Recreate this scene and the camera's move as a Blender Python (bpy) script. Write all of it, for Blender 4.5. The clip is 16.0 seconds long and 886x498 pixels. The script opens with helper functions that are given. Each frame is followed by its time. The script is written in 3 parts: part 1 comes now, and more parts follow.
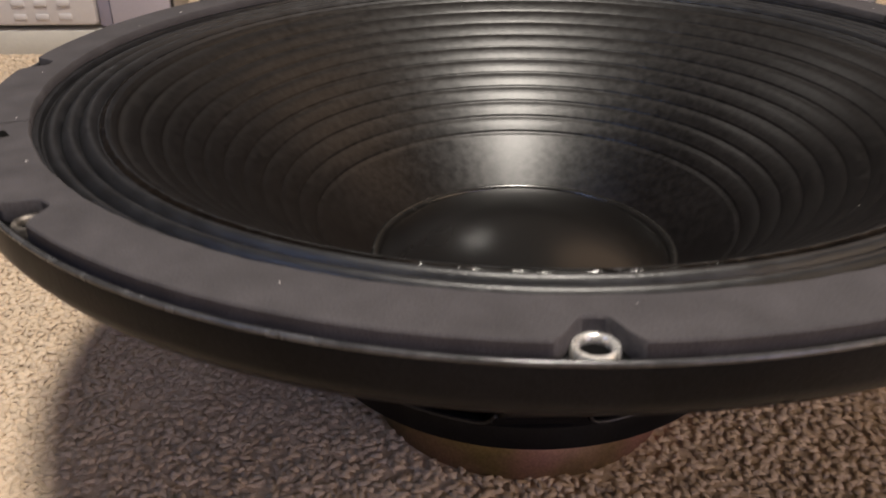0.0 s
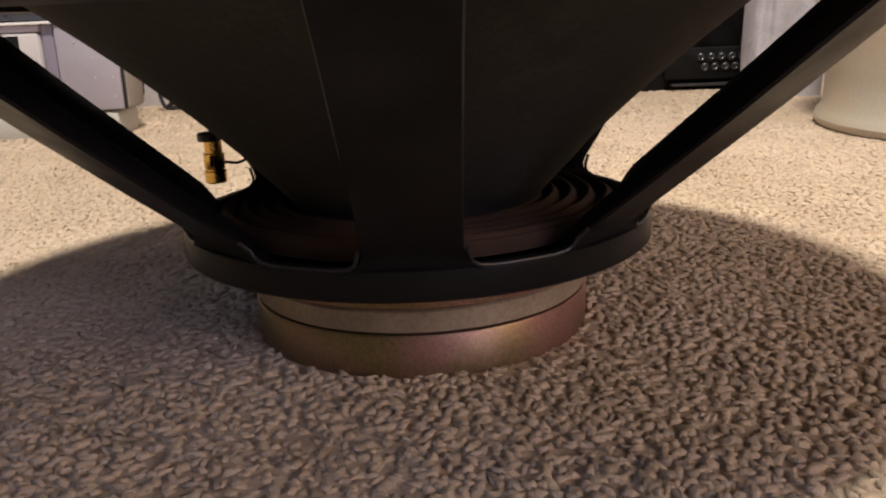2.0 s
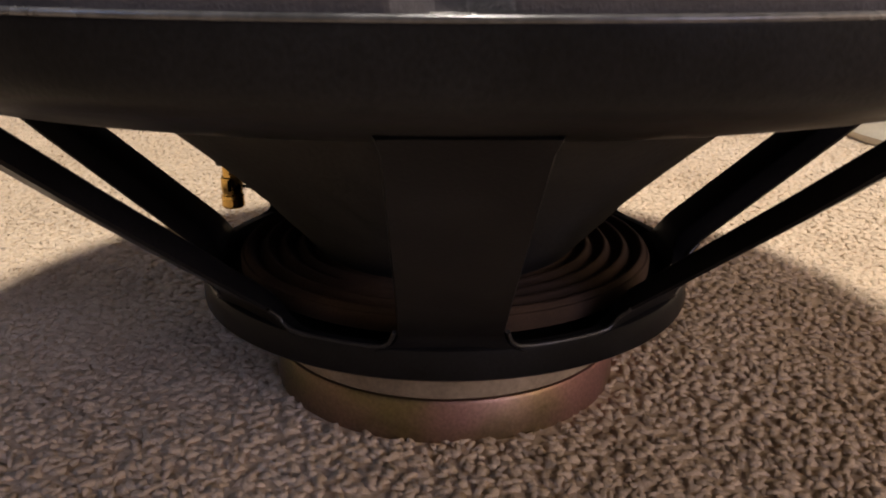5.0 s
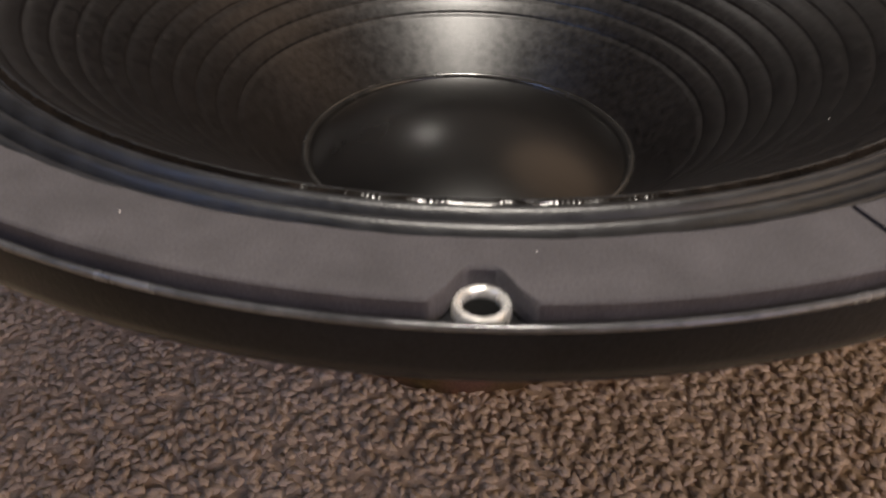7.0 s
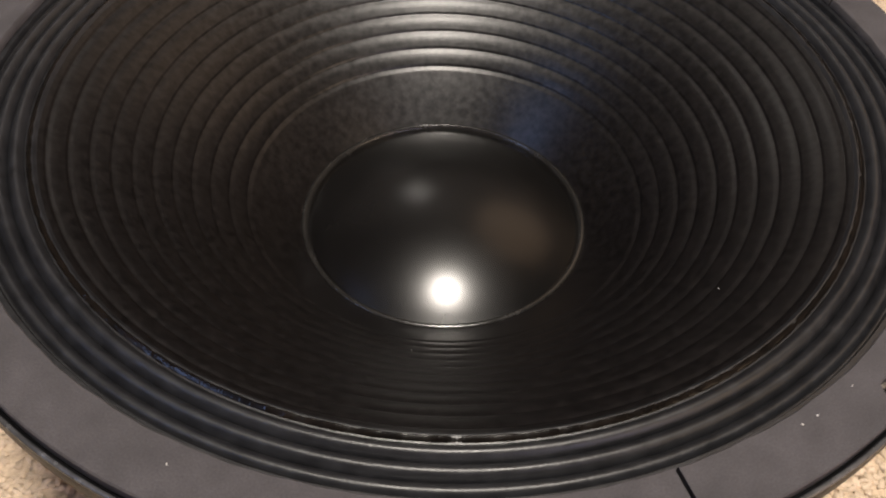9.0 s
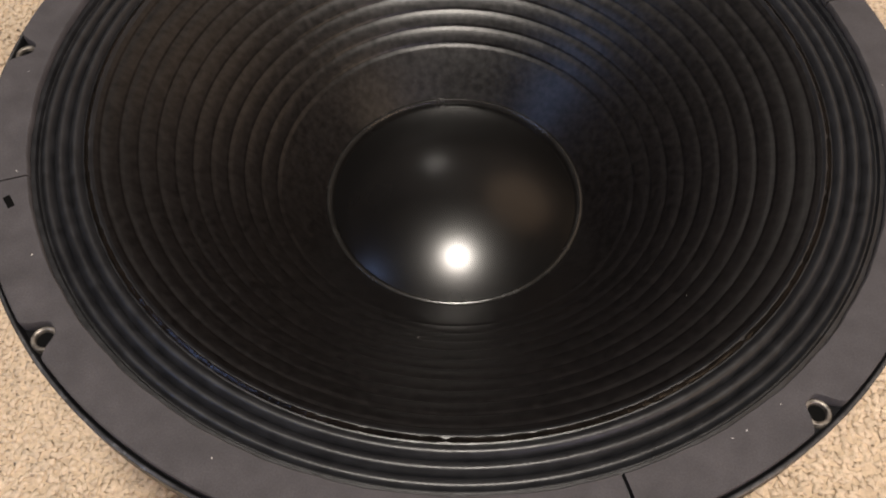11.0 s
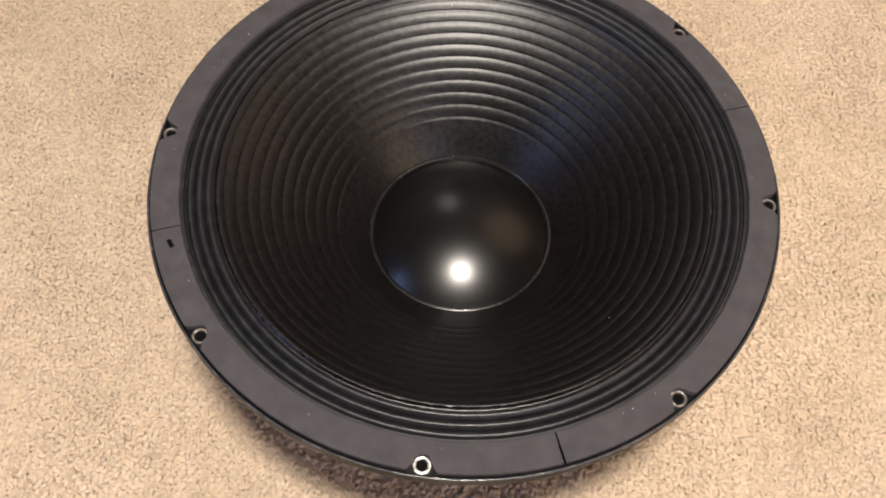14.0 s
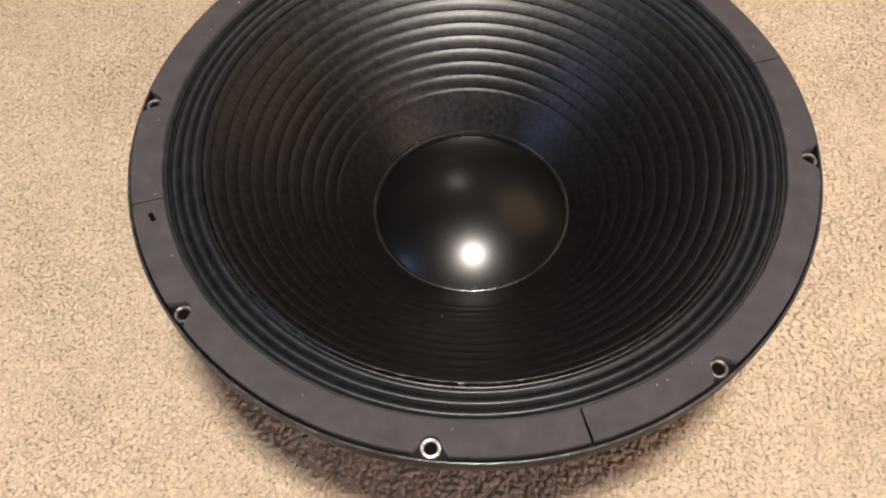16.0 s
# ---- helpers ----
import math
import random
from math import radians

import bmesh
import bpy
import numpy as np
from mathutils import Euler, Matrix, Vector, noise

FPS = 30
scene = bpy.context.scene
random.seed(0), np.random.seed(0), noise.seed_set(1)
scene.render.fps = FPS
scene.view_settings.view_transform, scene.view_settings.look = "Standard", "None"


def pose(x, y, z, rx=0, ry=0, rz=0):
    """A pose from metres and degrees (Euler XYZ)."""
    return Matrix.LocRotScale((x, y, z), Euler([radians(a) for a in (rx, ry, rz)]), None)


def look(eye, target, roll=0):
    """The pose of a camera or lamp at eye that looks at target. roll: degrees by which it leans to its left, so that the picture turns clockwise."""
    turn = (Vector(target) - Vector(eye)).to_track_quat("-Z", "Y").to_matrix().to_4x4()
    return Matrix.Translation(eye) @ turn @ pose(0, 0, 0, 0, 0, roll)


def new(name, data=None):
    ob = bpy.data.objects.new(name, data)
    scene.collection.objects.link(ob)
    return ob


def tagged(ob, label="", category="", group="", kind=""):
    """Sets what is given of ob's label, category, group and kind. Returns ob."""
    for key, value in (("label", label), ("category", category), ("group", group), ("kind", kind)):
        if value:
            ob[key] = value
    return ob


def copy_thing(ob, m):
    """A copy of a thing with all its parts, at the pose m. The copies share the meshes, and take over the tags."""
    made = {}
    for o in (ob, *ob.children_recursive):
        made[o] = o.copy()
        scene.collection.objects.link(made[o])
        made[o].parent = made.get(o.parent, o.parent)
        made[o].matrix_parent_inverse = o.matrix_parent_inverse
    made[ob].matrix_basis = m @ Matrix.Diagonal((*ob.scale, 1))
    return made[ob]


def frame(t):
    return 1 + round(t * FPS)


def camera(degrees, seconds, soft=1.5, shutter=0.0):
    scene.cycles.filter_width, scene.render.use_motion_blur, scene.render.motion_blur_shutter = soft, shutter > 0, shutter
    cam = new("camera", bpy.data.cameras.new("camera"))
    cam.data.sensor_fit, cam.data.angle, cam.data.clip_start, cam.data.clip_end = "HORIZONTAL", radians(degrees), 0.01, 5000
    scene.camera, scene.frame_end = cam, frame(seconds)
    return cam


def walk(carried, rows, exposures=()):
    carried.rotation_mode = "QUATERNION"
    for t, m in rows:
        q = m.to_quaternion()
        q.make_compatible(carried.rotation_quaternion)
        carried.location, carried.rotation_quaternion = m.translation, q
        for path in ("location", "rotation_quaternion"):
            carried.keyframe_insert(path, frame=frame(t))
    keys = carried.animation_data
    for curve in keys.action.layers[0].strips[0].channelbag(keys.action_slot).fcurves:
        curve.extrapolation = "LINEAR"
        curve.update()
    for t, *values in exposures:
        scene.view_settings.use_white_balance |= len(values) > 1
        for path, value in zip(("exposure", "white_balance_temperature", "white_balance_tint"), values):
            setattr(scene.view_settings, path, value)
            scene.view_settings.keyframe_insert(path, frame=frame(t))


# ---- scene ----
cam = camera(53.87, 16.0, soft=1.9, shutter=0.5)
# seconds, place, then yaw, pitch and roll in degrees
PATH = [
    (0, -0.0292, -0.3802, 0.2763, 1.1230, -27.5542, 0.7501),
    (0.5, -0.0293, -0.3821, 0.2297, 2.5021, -22.8995, 0.6340),
    (1, -0.0159, -0.3797, 0.1975, 2.3177, -21.2045, 1.8227),
    (1.5, 0.0039, -0.3896, 0.1610, 1.7862, -18.9585, 1.8793),
    (2, 0.0168, -0.3904, 0.1397, 0.2815, -15.7581, 2.2460),
    (2.5, 0.0155, -0.3766, 0.1325, -1.2322, -14.7835, 2.9421),
    (3, 0.0095, -0.3751, 0.1300, -1.5690, -15.3693, 1.5766),
    (3.5, 0.0038, -0.3710, 0.1368, -0.6492, -17.0393, 1.1648),
    (4, 0.0029, -0.3695, 0.1482, -0.1332, -16.8338, 0.3488),
    (6.5, -0.0074, -0.3537, 0.2431, 0.5187, -30.7372, -0.6314),
    (7, -0.0058, -0.3444, 0.2715, 1.4051, -36.0410, -0.8994),
    (7.5, -0.0015, -0.3270, 0.3111, 1.3068, -41.0879, -1.2306),
    (8, 0.0037, -0.3202, 0.3431, 0.8751, -45.8390, -0.5025),
    (8.5, 0.0058, -0.3188, 0.3767, 1.9799, -47.0618, -1.3493),
    (11, 0.0207, -0.2986, 0.4868, 5.7522, -57.3085, -0.3558),
    (11.5, 0.0251, -0.2832, 0.4913, 6.8423, -59.1322, -0.4626),
    (12, 0.0376, -0.2857, 0.5148, 7.1387, -60.2883, -0.6960),
    (12.5, 0.0375, -0.3204, 0.5699, 7.2868, -60.6065, -1.4828),
    (13, 0.0356, -0.3318, 0.6235, 6.7693, -61.5670, -1.0738),
    (13.5, 0.0288, -0.3604, 0.6686, 7.1079, -61.4839, -1.2315),
    (14, 0.0212, -0.3596, 0.6927, 7.5194, -60.8823, -1.1092),
    (14.5, 0.0136, -0.3525, 0.6871, 7.2606, -60.1399, -0.9634),
    (15, 0.0129, -0.3457, 0.6707, 7.1381, -60.0660, -0.4520),
    (15.5, 0.0249, -0.3554, 0.6605, 7.0497, -60.0858, 0.4560),
    (16, 0.0322, -0.3710, 0.6213, 6.8640, -58.2659, 0.8984),
]
walk(cam, [(t, pose(x, y, z, 90 + pitch, roll, yaw)) for t, x, y, z, yaw, pitch, roll in PATH], exposures=[(0, -0.15), (0.8, 0.0), (8.7, 0.0), (10.8, -0.2), (12.6, -0.2), (13.3, 0.0), (16, 0.0)])
LAMP_POWER, WINDOW_POWER, FRONT_FILL_POWER, CORNER_FILL_POWER = 86, 12, 27, 14

# ---- light ----
world = bpy.data.worlds.new("world")
scene.world = world
world.use_nodes = True
world.node_tree.nodes["Background"].inputs[0].default_value = (0.75, 0.82, 1.0, 1)
world.node_tree.nodes["Background"].inputs[1].default_value = 0.02

lamp = new("ceiling_lamp_light", bpy.data.lights.new("ceiling_lamp_light", "AREA"))
lamp.data.shape, lamp.data.size, lamp.data.energy, lamp.data.color = "DISK", 0.34, LAMP_POWER, (1.0, 0.915, 0.815)
lamp.matrix_world = look((0.120, -0.395, 2.37), (0.120, -0.395, 0))

daylight = new("window_light", bpy.data.lights.new("window_light", "AREA"))
daylight.data.shape, daylight.data.size, daylight.data.size_y = "RECTANGLE", 0.75, 0.65
daylight.data.energy, daylight.data.color = WINDOW_POWER, (0.36, 0.52, 1.0)
daylight.matrix_world = look((-1.99, -1.02, 2.05), (0, -1.02, 2.05))

# added cool fill from the front for the shaded carpet; no doorway known there
front_fill = new("front_fill_light", bpy.data.lights.new("front_fill_light", "AREA"))
front_fill.data.shape, front_fill.data.size, front_fill.data.size_y = "RECTANGLE", 1.2, 1.3
front_fill.data.energy, front_fill.data.color = FRONT_FILL_POWER, (0.80, 0.73, 1.0)
front_fill.matrix_world = look((1.55, -2.22, 0.85), (0.2, 0, 0.1))

# added warm fill for the carpet on the right, not a known lamp
corner = new("corner_fill_light", bpy.data.lights.new("corner_fill_light", "AREA"))
corner.data.shape, corner.data.size, corner.data.energy, corner.data.color = "DISK", 1.3, CORNER_FILL_POWER, (1.0, 0.72, 0.48)
corner.matrix_world = look((1.75, -0.95, 0.82), (0.1, -0.1, 0.05))

# a small weaker lamp behind the appliances that the dust cap mirrors
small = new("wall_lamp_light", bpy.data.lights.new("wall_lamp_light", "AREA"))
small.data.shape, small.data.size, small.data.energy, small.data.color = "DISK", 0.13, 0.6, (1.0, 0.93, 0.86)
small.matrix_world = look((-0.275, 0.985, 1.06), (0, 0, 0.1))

# added wide warm disc, no lamp known there; makes the cap's brown reflection
warm_disc = new("warm_disc_light", bpy.data.lights.new("warm_disc_light", "AREA"))
warm_disc.data.shape, warm_disc.data.size, warm_disc.data.energy, warm_disc.data.color = "DISK", 0.78, 1.5, (1.0, 0.66, 0.42)
warm_disc.matrix_world = look((0.67, 0.62, 1.13), (0, 0, 0.1))

# ---- materials ----
def material(name, colour, rough=0.5, metal=0.0, spread=0.15, scale=40.0, bump=0.0, bump_scale=400.0,
             rough_spread=0.1, spec=0.5, second=None, coat=0.0, island=0.0):
    """A surface with colour that varies coarsely and finely, uneven gloss and fine relief."""
    m = bpy.data.materials.new(name)
    m.use_nodes = True
    nodes, links = m.node_tree.nodes, m.node_tree.links
    b = nodes["Principled BSDF"]
    b.inputs["Metallic"].default_value = metal
    b.inputs["Specular IOR Level"].default_value = spec
    b.inputs["Coat Weight"].default_value = coat
    where = nodes.new("ShaderNodeTexCoord")
    coarse = nodes.new("ShaderNodeTexNoise")
    coarse.inputs["Scale"].default_value, coarse.inputs["Detail"].default_value = scale, 5
    links.new(where.outputs["Object"], coarse.inputs["Vector"])
    fine = nodes.new("ShaderNodeTexNoise")
    fine.inputs["Scale"].default_value, fine.inputs["Detail"].default_value = bump_scale, 4
    links.new(where.outputs["Object"], fine.inputs["Vector"])
    ramp = nodes.new("ShaderNodeValToRGB")
    other = second or tuple(min(1, c * (1 + 2 * spread)) for c in colour)
    ramp.color_ramp.elements[0].position, ramp.color_ramp.elements[1].position = 0.3, 0.72
    ramp.color_ramp.elements[0].color = (*[c * (1 - spread) for c in colour], 1)
    ramp.color_ramp.elements[1].color = (*other, 1)
    links.new(coarse.outputs["Fac"], ramp.inputs["Fac"])
    hue = nodes.new("ShaderNodeHueSaturation")
    links.new(ramp.outputs["Color"], hue.inputs["Color"])
    value = nodes.new("ShaderNodeMapRange")
    value.inputs["From Min"].default_value, value.inputs["From Max"].default_value = 0.25, 0.75
    value.inputs["To Min"].default_value, value.inputs["To Max"].default_value = 1 - spread, 1 + spread
    links.new(fine.outputs["Fac"], value.inputs["Value"])
    if island:
        geo = nodes.new("ShaderNodeNewGeometry")
        per = nodes.new("ShaderNodeMapRange")
        per.inputs["To Min"].default_value, per.inputs["To Max"].default_value = 1 - island, 1 + island * 0.6
        links.new(geo.outputs["Random Per Island"], per.inputs["Value"])
        mul = nodes.new("ShaderNodeMath")
        mul.operation = "MULTIPLY"
        links.new(per.outputs["Result"], mul.inputs[0])
        links.new(value.outputs["Result"], mul.inputs[1])
        links.new(mul.outputs[0], hue.inputs["Value"])
    else:
        links.new(value.outputs["Result"], hue.inputs["Value"])
    links.new(hue.outputs["Color"], b.inputs["Base Color"])
    gloss = nodes.new("ShaderNodeMapRange")
    gloss.inputs["From Min"].default_value, gloss.inputs["From Max"].default_value = 0.3, 0.7
    gloss.inputs["To Min"].default_value = max(0.02, rough - rough_spread)
    gloss.inputs["To Max"].default_value = min(1, rough + rough_spread)
    links.new(coarse.outputs["Fac"], gloss.inputs["Value"])
    links.new(gloss.outputs["Result"], b.inputs["Roughness"])
    if bump:
        relief = nodes.new("ShaderNodeBump")
        relief.inputs["Strength"].default_value, relief.inputs["Distance"].default_value = 1.0, bump
        links.new(fine.outputs["Fac"], relief.inputs["Height"])
        links.new(relief.outputs["Normal"], b.inputs["Normal"])
    return m


def mottled(name, colour, rough):
    """Pressed black paper: fibres, soft blotches a few millimetres wide and uneven gloss."""
    m = material(name, colour, rough, spread=0.4, scale=260, rough_spread=0.03, spec=0.5)
    nodes, links = m.node_tree.nodes, m.node_tree.links
    b = nodes["Principled BSDF"]
    where = nodes.new("ShaderNodeTexCoord")
    grains = []
    for scale, detail in ((260.0, 5), (700.0, 3), (1600.0, 2)):
        n = nodes.new("ShaderNodeTexNoise")
        n.inputs["Scale"].default_value, n.inputs["Detail"].default_value = scale, detail
        links.new(where.outputs["Object"], n.inputs["Vector"])
        grains.append(n.outputs["Fac"])
    previous = None
    for fac, depth in zip(grains, (0.000012, 0.00003, 0.00004)):
        relief = nodes.new("ShaderNodeBump")
        relief.inputs["Strength"].default_value, relief.inputs["Distance"].default_value = 1.0, depth
        links.new(fac, relief.inputs["Height"])
        if previous:
            links.new(previous, relief.inputs["Normal"])
        previous = relief.outputs["Normal"]
    links.new(previous, b.inputs["Normal"])
    blotch = nodes.new("ShaderNodeMapRange")
    blotch.inputs["From Min"].default_value, blotch.inputs["From Max"].default_value = 0.33, 0.67
    blotch.inputs["To Min"].default_value, blotch.inputs["To Max"].default_value = 0.37, 0.53
    links.new(grains[0], blotch.inputs["Value"])
    links.new(blotch.outputs["Result"], b.inputs["Specular IOR Level"])
    return m


FRAME = material("frame_paint", (0.0068, 0.0067, 0.0074), 0.38, spread=0.3, scale=30, bump=0.00008, bump_scale=900, rough_spread=0.09, spec=0.055)
EDGE = material("edge_highlight", (0.06, 0.06, 0.063), 0.24, metal=0.35, spread=0.3, scale=90, rough_spread=0.06)
LIP = material("lip_highlight_paint", (0.016, 0.016, 0.017), 0.38, spread=0.3, scale=60, spec=0.3)
LINT = material("lint", (0.55, 0.53, 0.50), 0.9)
GASKET = material("gasket_felt", (0.051, 0.047, 0.050), 0.88, spread=0.16, scale=75, bump=0.00016, bump_scale=1300, spec=0.25)
SURROUND = material("surround_cloth", (0.0085, 0.0087, 0.0102), 0.40, spread=0.25, scale=160, bump=0.00009, bump_scale=1000, rough_spread=0.06, spec=0.55)
CONE = mottled("cone_paper", (0.0024, 0.0018, 0.0018), 0.36)
CAP_LIP = material("cap_lip_satin", (0.012, 0.0112, 0.0105), 0.24, spread=0.2, scale=120, rough_spread=0.05)
PAPER = material("raw_paper", (0.0150, 0.0140, 0.0135), 0.85, spread=0.3, scale=90, bump=0.0003, bump_scale=420, spec=0.3)
GLUE = material("glue_bead", (0.004, 0.0036, 0.0034), 0.20, spread=0.5, scale=60, second=(0.008, 0.0055, 0.004), bump=0.0001, bump_scale=260, rough_spread=0.04, spec=0.25)
CAP = material("dust_cap_satin", (0.0026, 0.0023, 0.0022), 0.265, spread=0.15, scale=18, bump=0.00001, bump_scale=500, rough_spread=0.015, spec=0.50)
SPIDER = material("spider_cloth", (0.042, 0.026, 0.0175), 0.9, spread=0.25, scale=80, bump=0.0002, bump_scale=1400, spec=0.2)
COIL = material("former_paper", (0.20, 0.09, 0.045), 0.45, spread=0.2, scale=60)
STEEL = material("zinc_chromate", (0.22, 0.185, 0.070), 0.40, metal=0.75, spread=0.22, scale=22, second=(0.30, 0.150, 0.140), bump=0.00004, bump_scale=700)
PLATE = material("pale_plate", (0.27, 0.215, 0.155), 0.45, metal=0.35, spread=0.2, scale=28, bump=0.00005, bump_scale=500)
NICKEL = material("eyelet_nickel", (0.80, 0.78, 0.74), 0.30, metal=0.7, spread=0.08, scale=200)
DULL = material("eyelet_dull", (0.17, 0.155, 0.14), 0.42, metal=0.6, spread=0.6, scale=260, second=(0.34, 0.30, 0.26), rough_spread=0.12)
BRASS = material("terminal_brass", (0.62, 0.40, 0.12), 0.28, metal=1.0, spread=0.1, scale=120)
BLACK = material("black_plastic", (0.012, 0.012, 0.013), 0.45, spread=0.2, scale=60)
DARK = material("bore_black", (0.002, 0.002, 0.002), 0.8, spec=0.08)
BACKING = material("carpet_backing", (0.54, 0.42, 0.30), 1.0, spread=0.2, scale=70, second=(0.60, 0.47, 0.34), bump=0.001, bump_scale=420, spec=0.1)
PILE = material("carpet_yarn", (0.595, 0.468, 0.339), 0.95, spread=0.12, scale=11, second=(0.65, 0.525, 0.395), bump=0.0006, bump_scale=1500, spec=0.08, island=0.13)
WALL = material("wall_paint", (0.125, 0.117, 0.110), 0.8, spread=0.05, scale=6, bump=0.0005, bump_scale=60)
WHITE = material("white_enamel", (0.50, 0.48, 0.48), 0.4, spread=0.04, scale=10)
PANEL = material("lavender_white_panel", (0.36, 0.34, 0.39), 0.5, spread=0.05, scale=14)
CREAM = material("cream_glaze", (0.55, 0.505, 0.42), 0.42, spread=0.08, scale=7, second=(0.52, 0.41, 0.26))
CLOTH = material("pale_cloth", (0.50, 0.475, 0.515), 0.85, spread=0.10, scale=40, bump=0.0008, bump_scale=220)
SIDE = material("grey_side", (0.30, 0.275, 0.25), 0.6, spread=0.10, scale=12)
POST = material("lavender_post", (0.22, 0.205, 0.26), 0.5, spread=0.05, scale=14)
PLINTH = material("plinth_enamel", (0.47, 0.46, 0.42), 0.5, spread=0.06, scale=14)
NAVY = material("navy_plastic", (0.030, 0.032, 0.045), 0.35, spread=0.15, scale=20)
KNOB = material("white_knob", (0.85, 0.83, 0.82), 0.35, spread=0.03)
CABINET = material("cabinet_black", (0.0045, 0.0045, 0.005), 0.55, spread=0.2, scale=40, spec=0.2)
GREY = material("grey_stud", (0.06, 0.06, 0.063), 0.32, metal=0.5)


SCREEN = material("dark_screen", (0.01, 0.011, 0.01), 0.15)
LED = bpy.data.materials.new("green_digits")
LED.use_nodes = True
LED.node_tree.nodes["Principled BSDF"].inputs["Base Color"].default_value = (0.35, 0.9, 0.03, 1)
LED.node_tree.nodes["Principled BSDF"].inputs["Emission Color"].default_value = (0.35, 0.9, 0.03, 1)
LED.node_tree.nodes["Principled BSDF"].inputs["Emission Strength"].default_value = 0.7


# ---- mesh helpers ----
def part(name, bm, mat, parent=None, label="", smooth=True):
    bmesh.ops.recalc_face_normals(bm, faces=bm.faces)
    me = bpy.data.meshes.new(name)
    bm.to_mesh(me)
    bm.free()
    me.materials.append(mat)
    for p in me.polygons:
        p.use_smooth = smooth
    if smooth:
        me.set_sharp_from_angle(angle=radians(40))
    ob = new(name, me)
    ob.parent = parent
    if label:
        tagged(ob, label)
    return ob


def thing(name, label, category, place=(0, 0, 0), group="", turn=0):
    ob = new(name)
    ob.matrix_world = pose(*place, 0, 0, turn)
    return tagged(ob, label, category, group)


def lathe(profile, steps=192, closed=False, wave=None):
    """A turned form round z from (radius, height) points; wave(angle, k) may shift the height of point k."""
    bm = bmesh.new()
    rings = []
    for k, (r, z) in enumerate(profile):
        if r < 1e-6:
            rings.append([bm.verts.new((0, 0, z))])
            continue
        rings.append([bm.verts.new((r * math.cos(a), r * math.sin(a), z + (wave(a, k) if wave else 0)))
                      for a in (2 * math.pi * i / steps for i in range(steps))])
    pairs = list(zip(rings, rings[1:])) + ([(rings[-1], rings[0])] if closed else [])
    for a, b in pairs:
        for i in range(steps):
            j = (i + 1) % steps
            if len(a) == 1:
                bm.faces.new((a[0], b[j], b[i]))
            elif len(b) == 1:
                bm.faces.new((a[i], a[j], b[0]))
            else:
                bm.faces.new((a[i], a[j], b[j], b[i]))
    return bm


def box(x0, y0, z0, x1, y1, z1, bevel=0.0, segments=2):
    bm = bmesh.new()
    bmesh.ops.create_cube(bm, size=1)
    bmesh.ops.scale(bm, vec=(x1 - x0, y1 - y0, z1 - z0), verts=bm.verts)
    bmesh.ops.translate(bm, vec=((x0 + x1) / 2, (y0 + y1) / 2, (z0 + z1) / 2), verts=bm.verts)
    if bevel:
        bmesh.ops.bevel(bm, geom=bm.edges[:], offset=bevel, segments=segments, affect="EDGES", profile=0.5)
    return bm


def prism(outline, half, bevel=0.0, segments=2):
    """A solid from an outline in (x, z), reaching half to each side in y."""
    bm = bmesh.new()
    front = [bm.verts.new((x, -half, z)) for x, z in outline]
    back = [bm.verts.new((x, half, z)) for x, z in outline]
    bm.faces.new(front)
    bm.faces.new(back[::-1])
    n = len(outline)
    for i in range(n):
        bm.faces.new((front[i], back[i], back[(i + 1) % n], front[(i + 1) % n]))
    bmesh.ops.recalc_face_normals(bm, faces=bm.faces)
    if bevel:
        bmesh.ops.bevel(bm, geom=bm.edges[:], offset=bevel, segments=segments, affect="EDGES", profile=0.5)
    return bm


def rod(points, radius, sides=8):
    """A round rod along points."""
    bm = bmesh.new()
    pts = [Vector(p) for p in points]
    rings = []
    for i, p in enumerate(pts):
        way = (pts[min(i + 1, len(pts) - 1)] - pts[max(i - 1, 0)]).normalized()
        turn = way.to_track_quat("Z", "Y")
        rings.append([bm.verts.new(p + turn @ Vector((radius * math.cos(a), radius * math.sin(a), 0)))
                      for a in (2 * math.pi * k / sides for k in range(sides))])
    for a, b in zip(rings, rings[1:]):
        for k in range(sides):
            bm.faces.new((a[k], a[(k + 1) % sides], b[(k + 1) % sides], b[k]))
    bm.faces.new(rings[0][::-1])
    bm.faces.new(rings[-1])
    return bm


# ---- room ----
X0, X1, Y0, Y1, TOP = -2.0, 2.0, -2.4, 1.02, 2.4
tagged(part("floor", box(X0, Y0, -0.05, X1, Y1, -0.0012), BACKING, smooth=False), "beige carpet backing under the cut pile", "carpet", kind="structure")
tagged(part("wall_north", box(X0, Y1, -0.05, X1, Y1 + 0.1, TOP), WALL, smooth=False), "pale painted wall behind the appliances", "wall", kind="structure")
tagged(part("wall_south", box(X0, Y0 - 0.1, -0.05, X1, Y0, TOP), WALL, smooth=False), "pale painted wall", "wall", kind="structure")
tagged(part("wall_east", box(X1, Y0 - 0.1, -0.05, X1 + 0.1, Y1 + 0.1, TOP), WALL, smooth=False), "pale painted wall", "wall", kind="structure")
tagged(part("wall_west", box(X0 - 0.1, Y0 - 0.1, -0.05, X0, Y1 + 0.1, TOP), WALL, smooth=False), "pale painted wall", "wall", kind="structure")
tagged(part("ceiling", box(X0 - 0.1, Y0 - 0.1, TOP, X1 + 0.1, Y1 + 0.1, TOP + 0.1), WALL, smooth=False), "pale painted ceiling", "ceiling", kind="structure")
tagged(part("baseboard", box(X0, Y1 - 0.014, -0.009, X1, Y1 - 0.001, 0.085, 0.003), WHITE), "white painted baseboard along the wall", "baseboard", kind="structure")

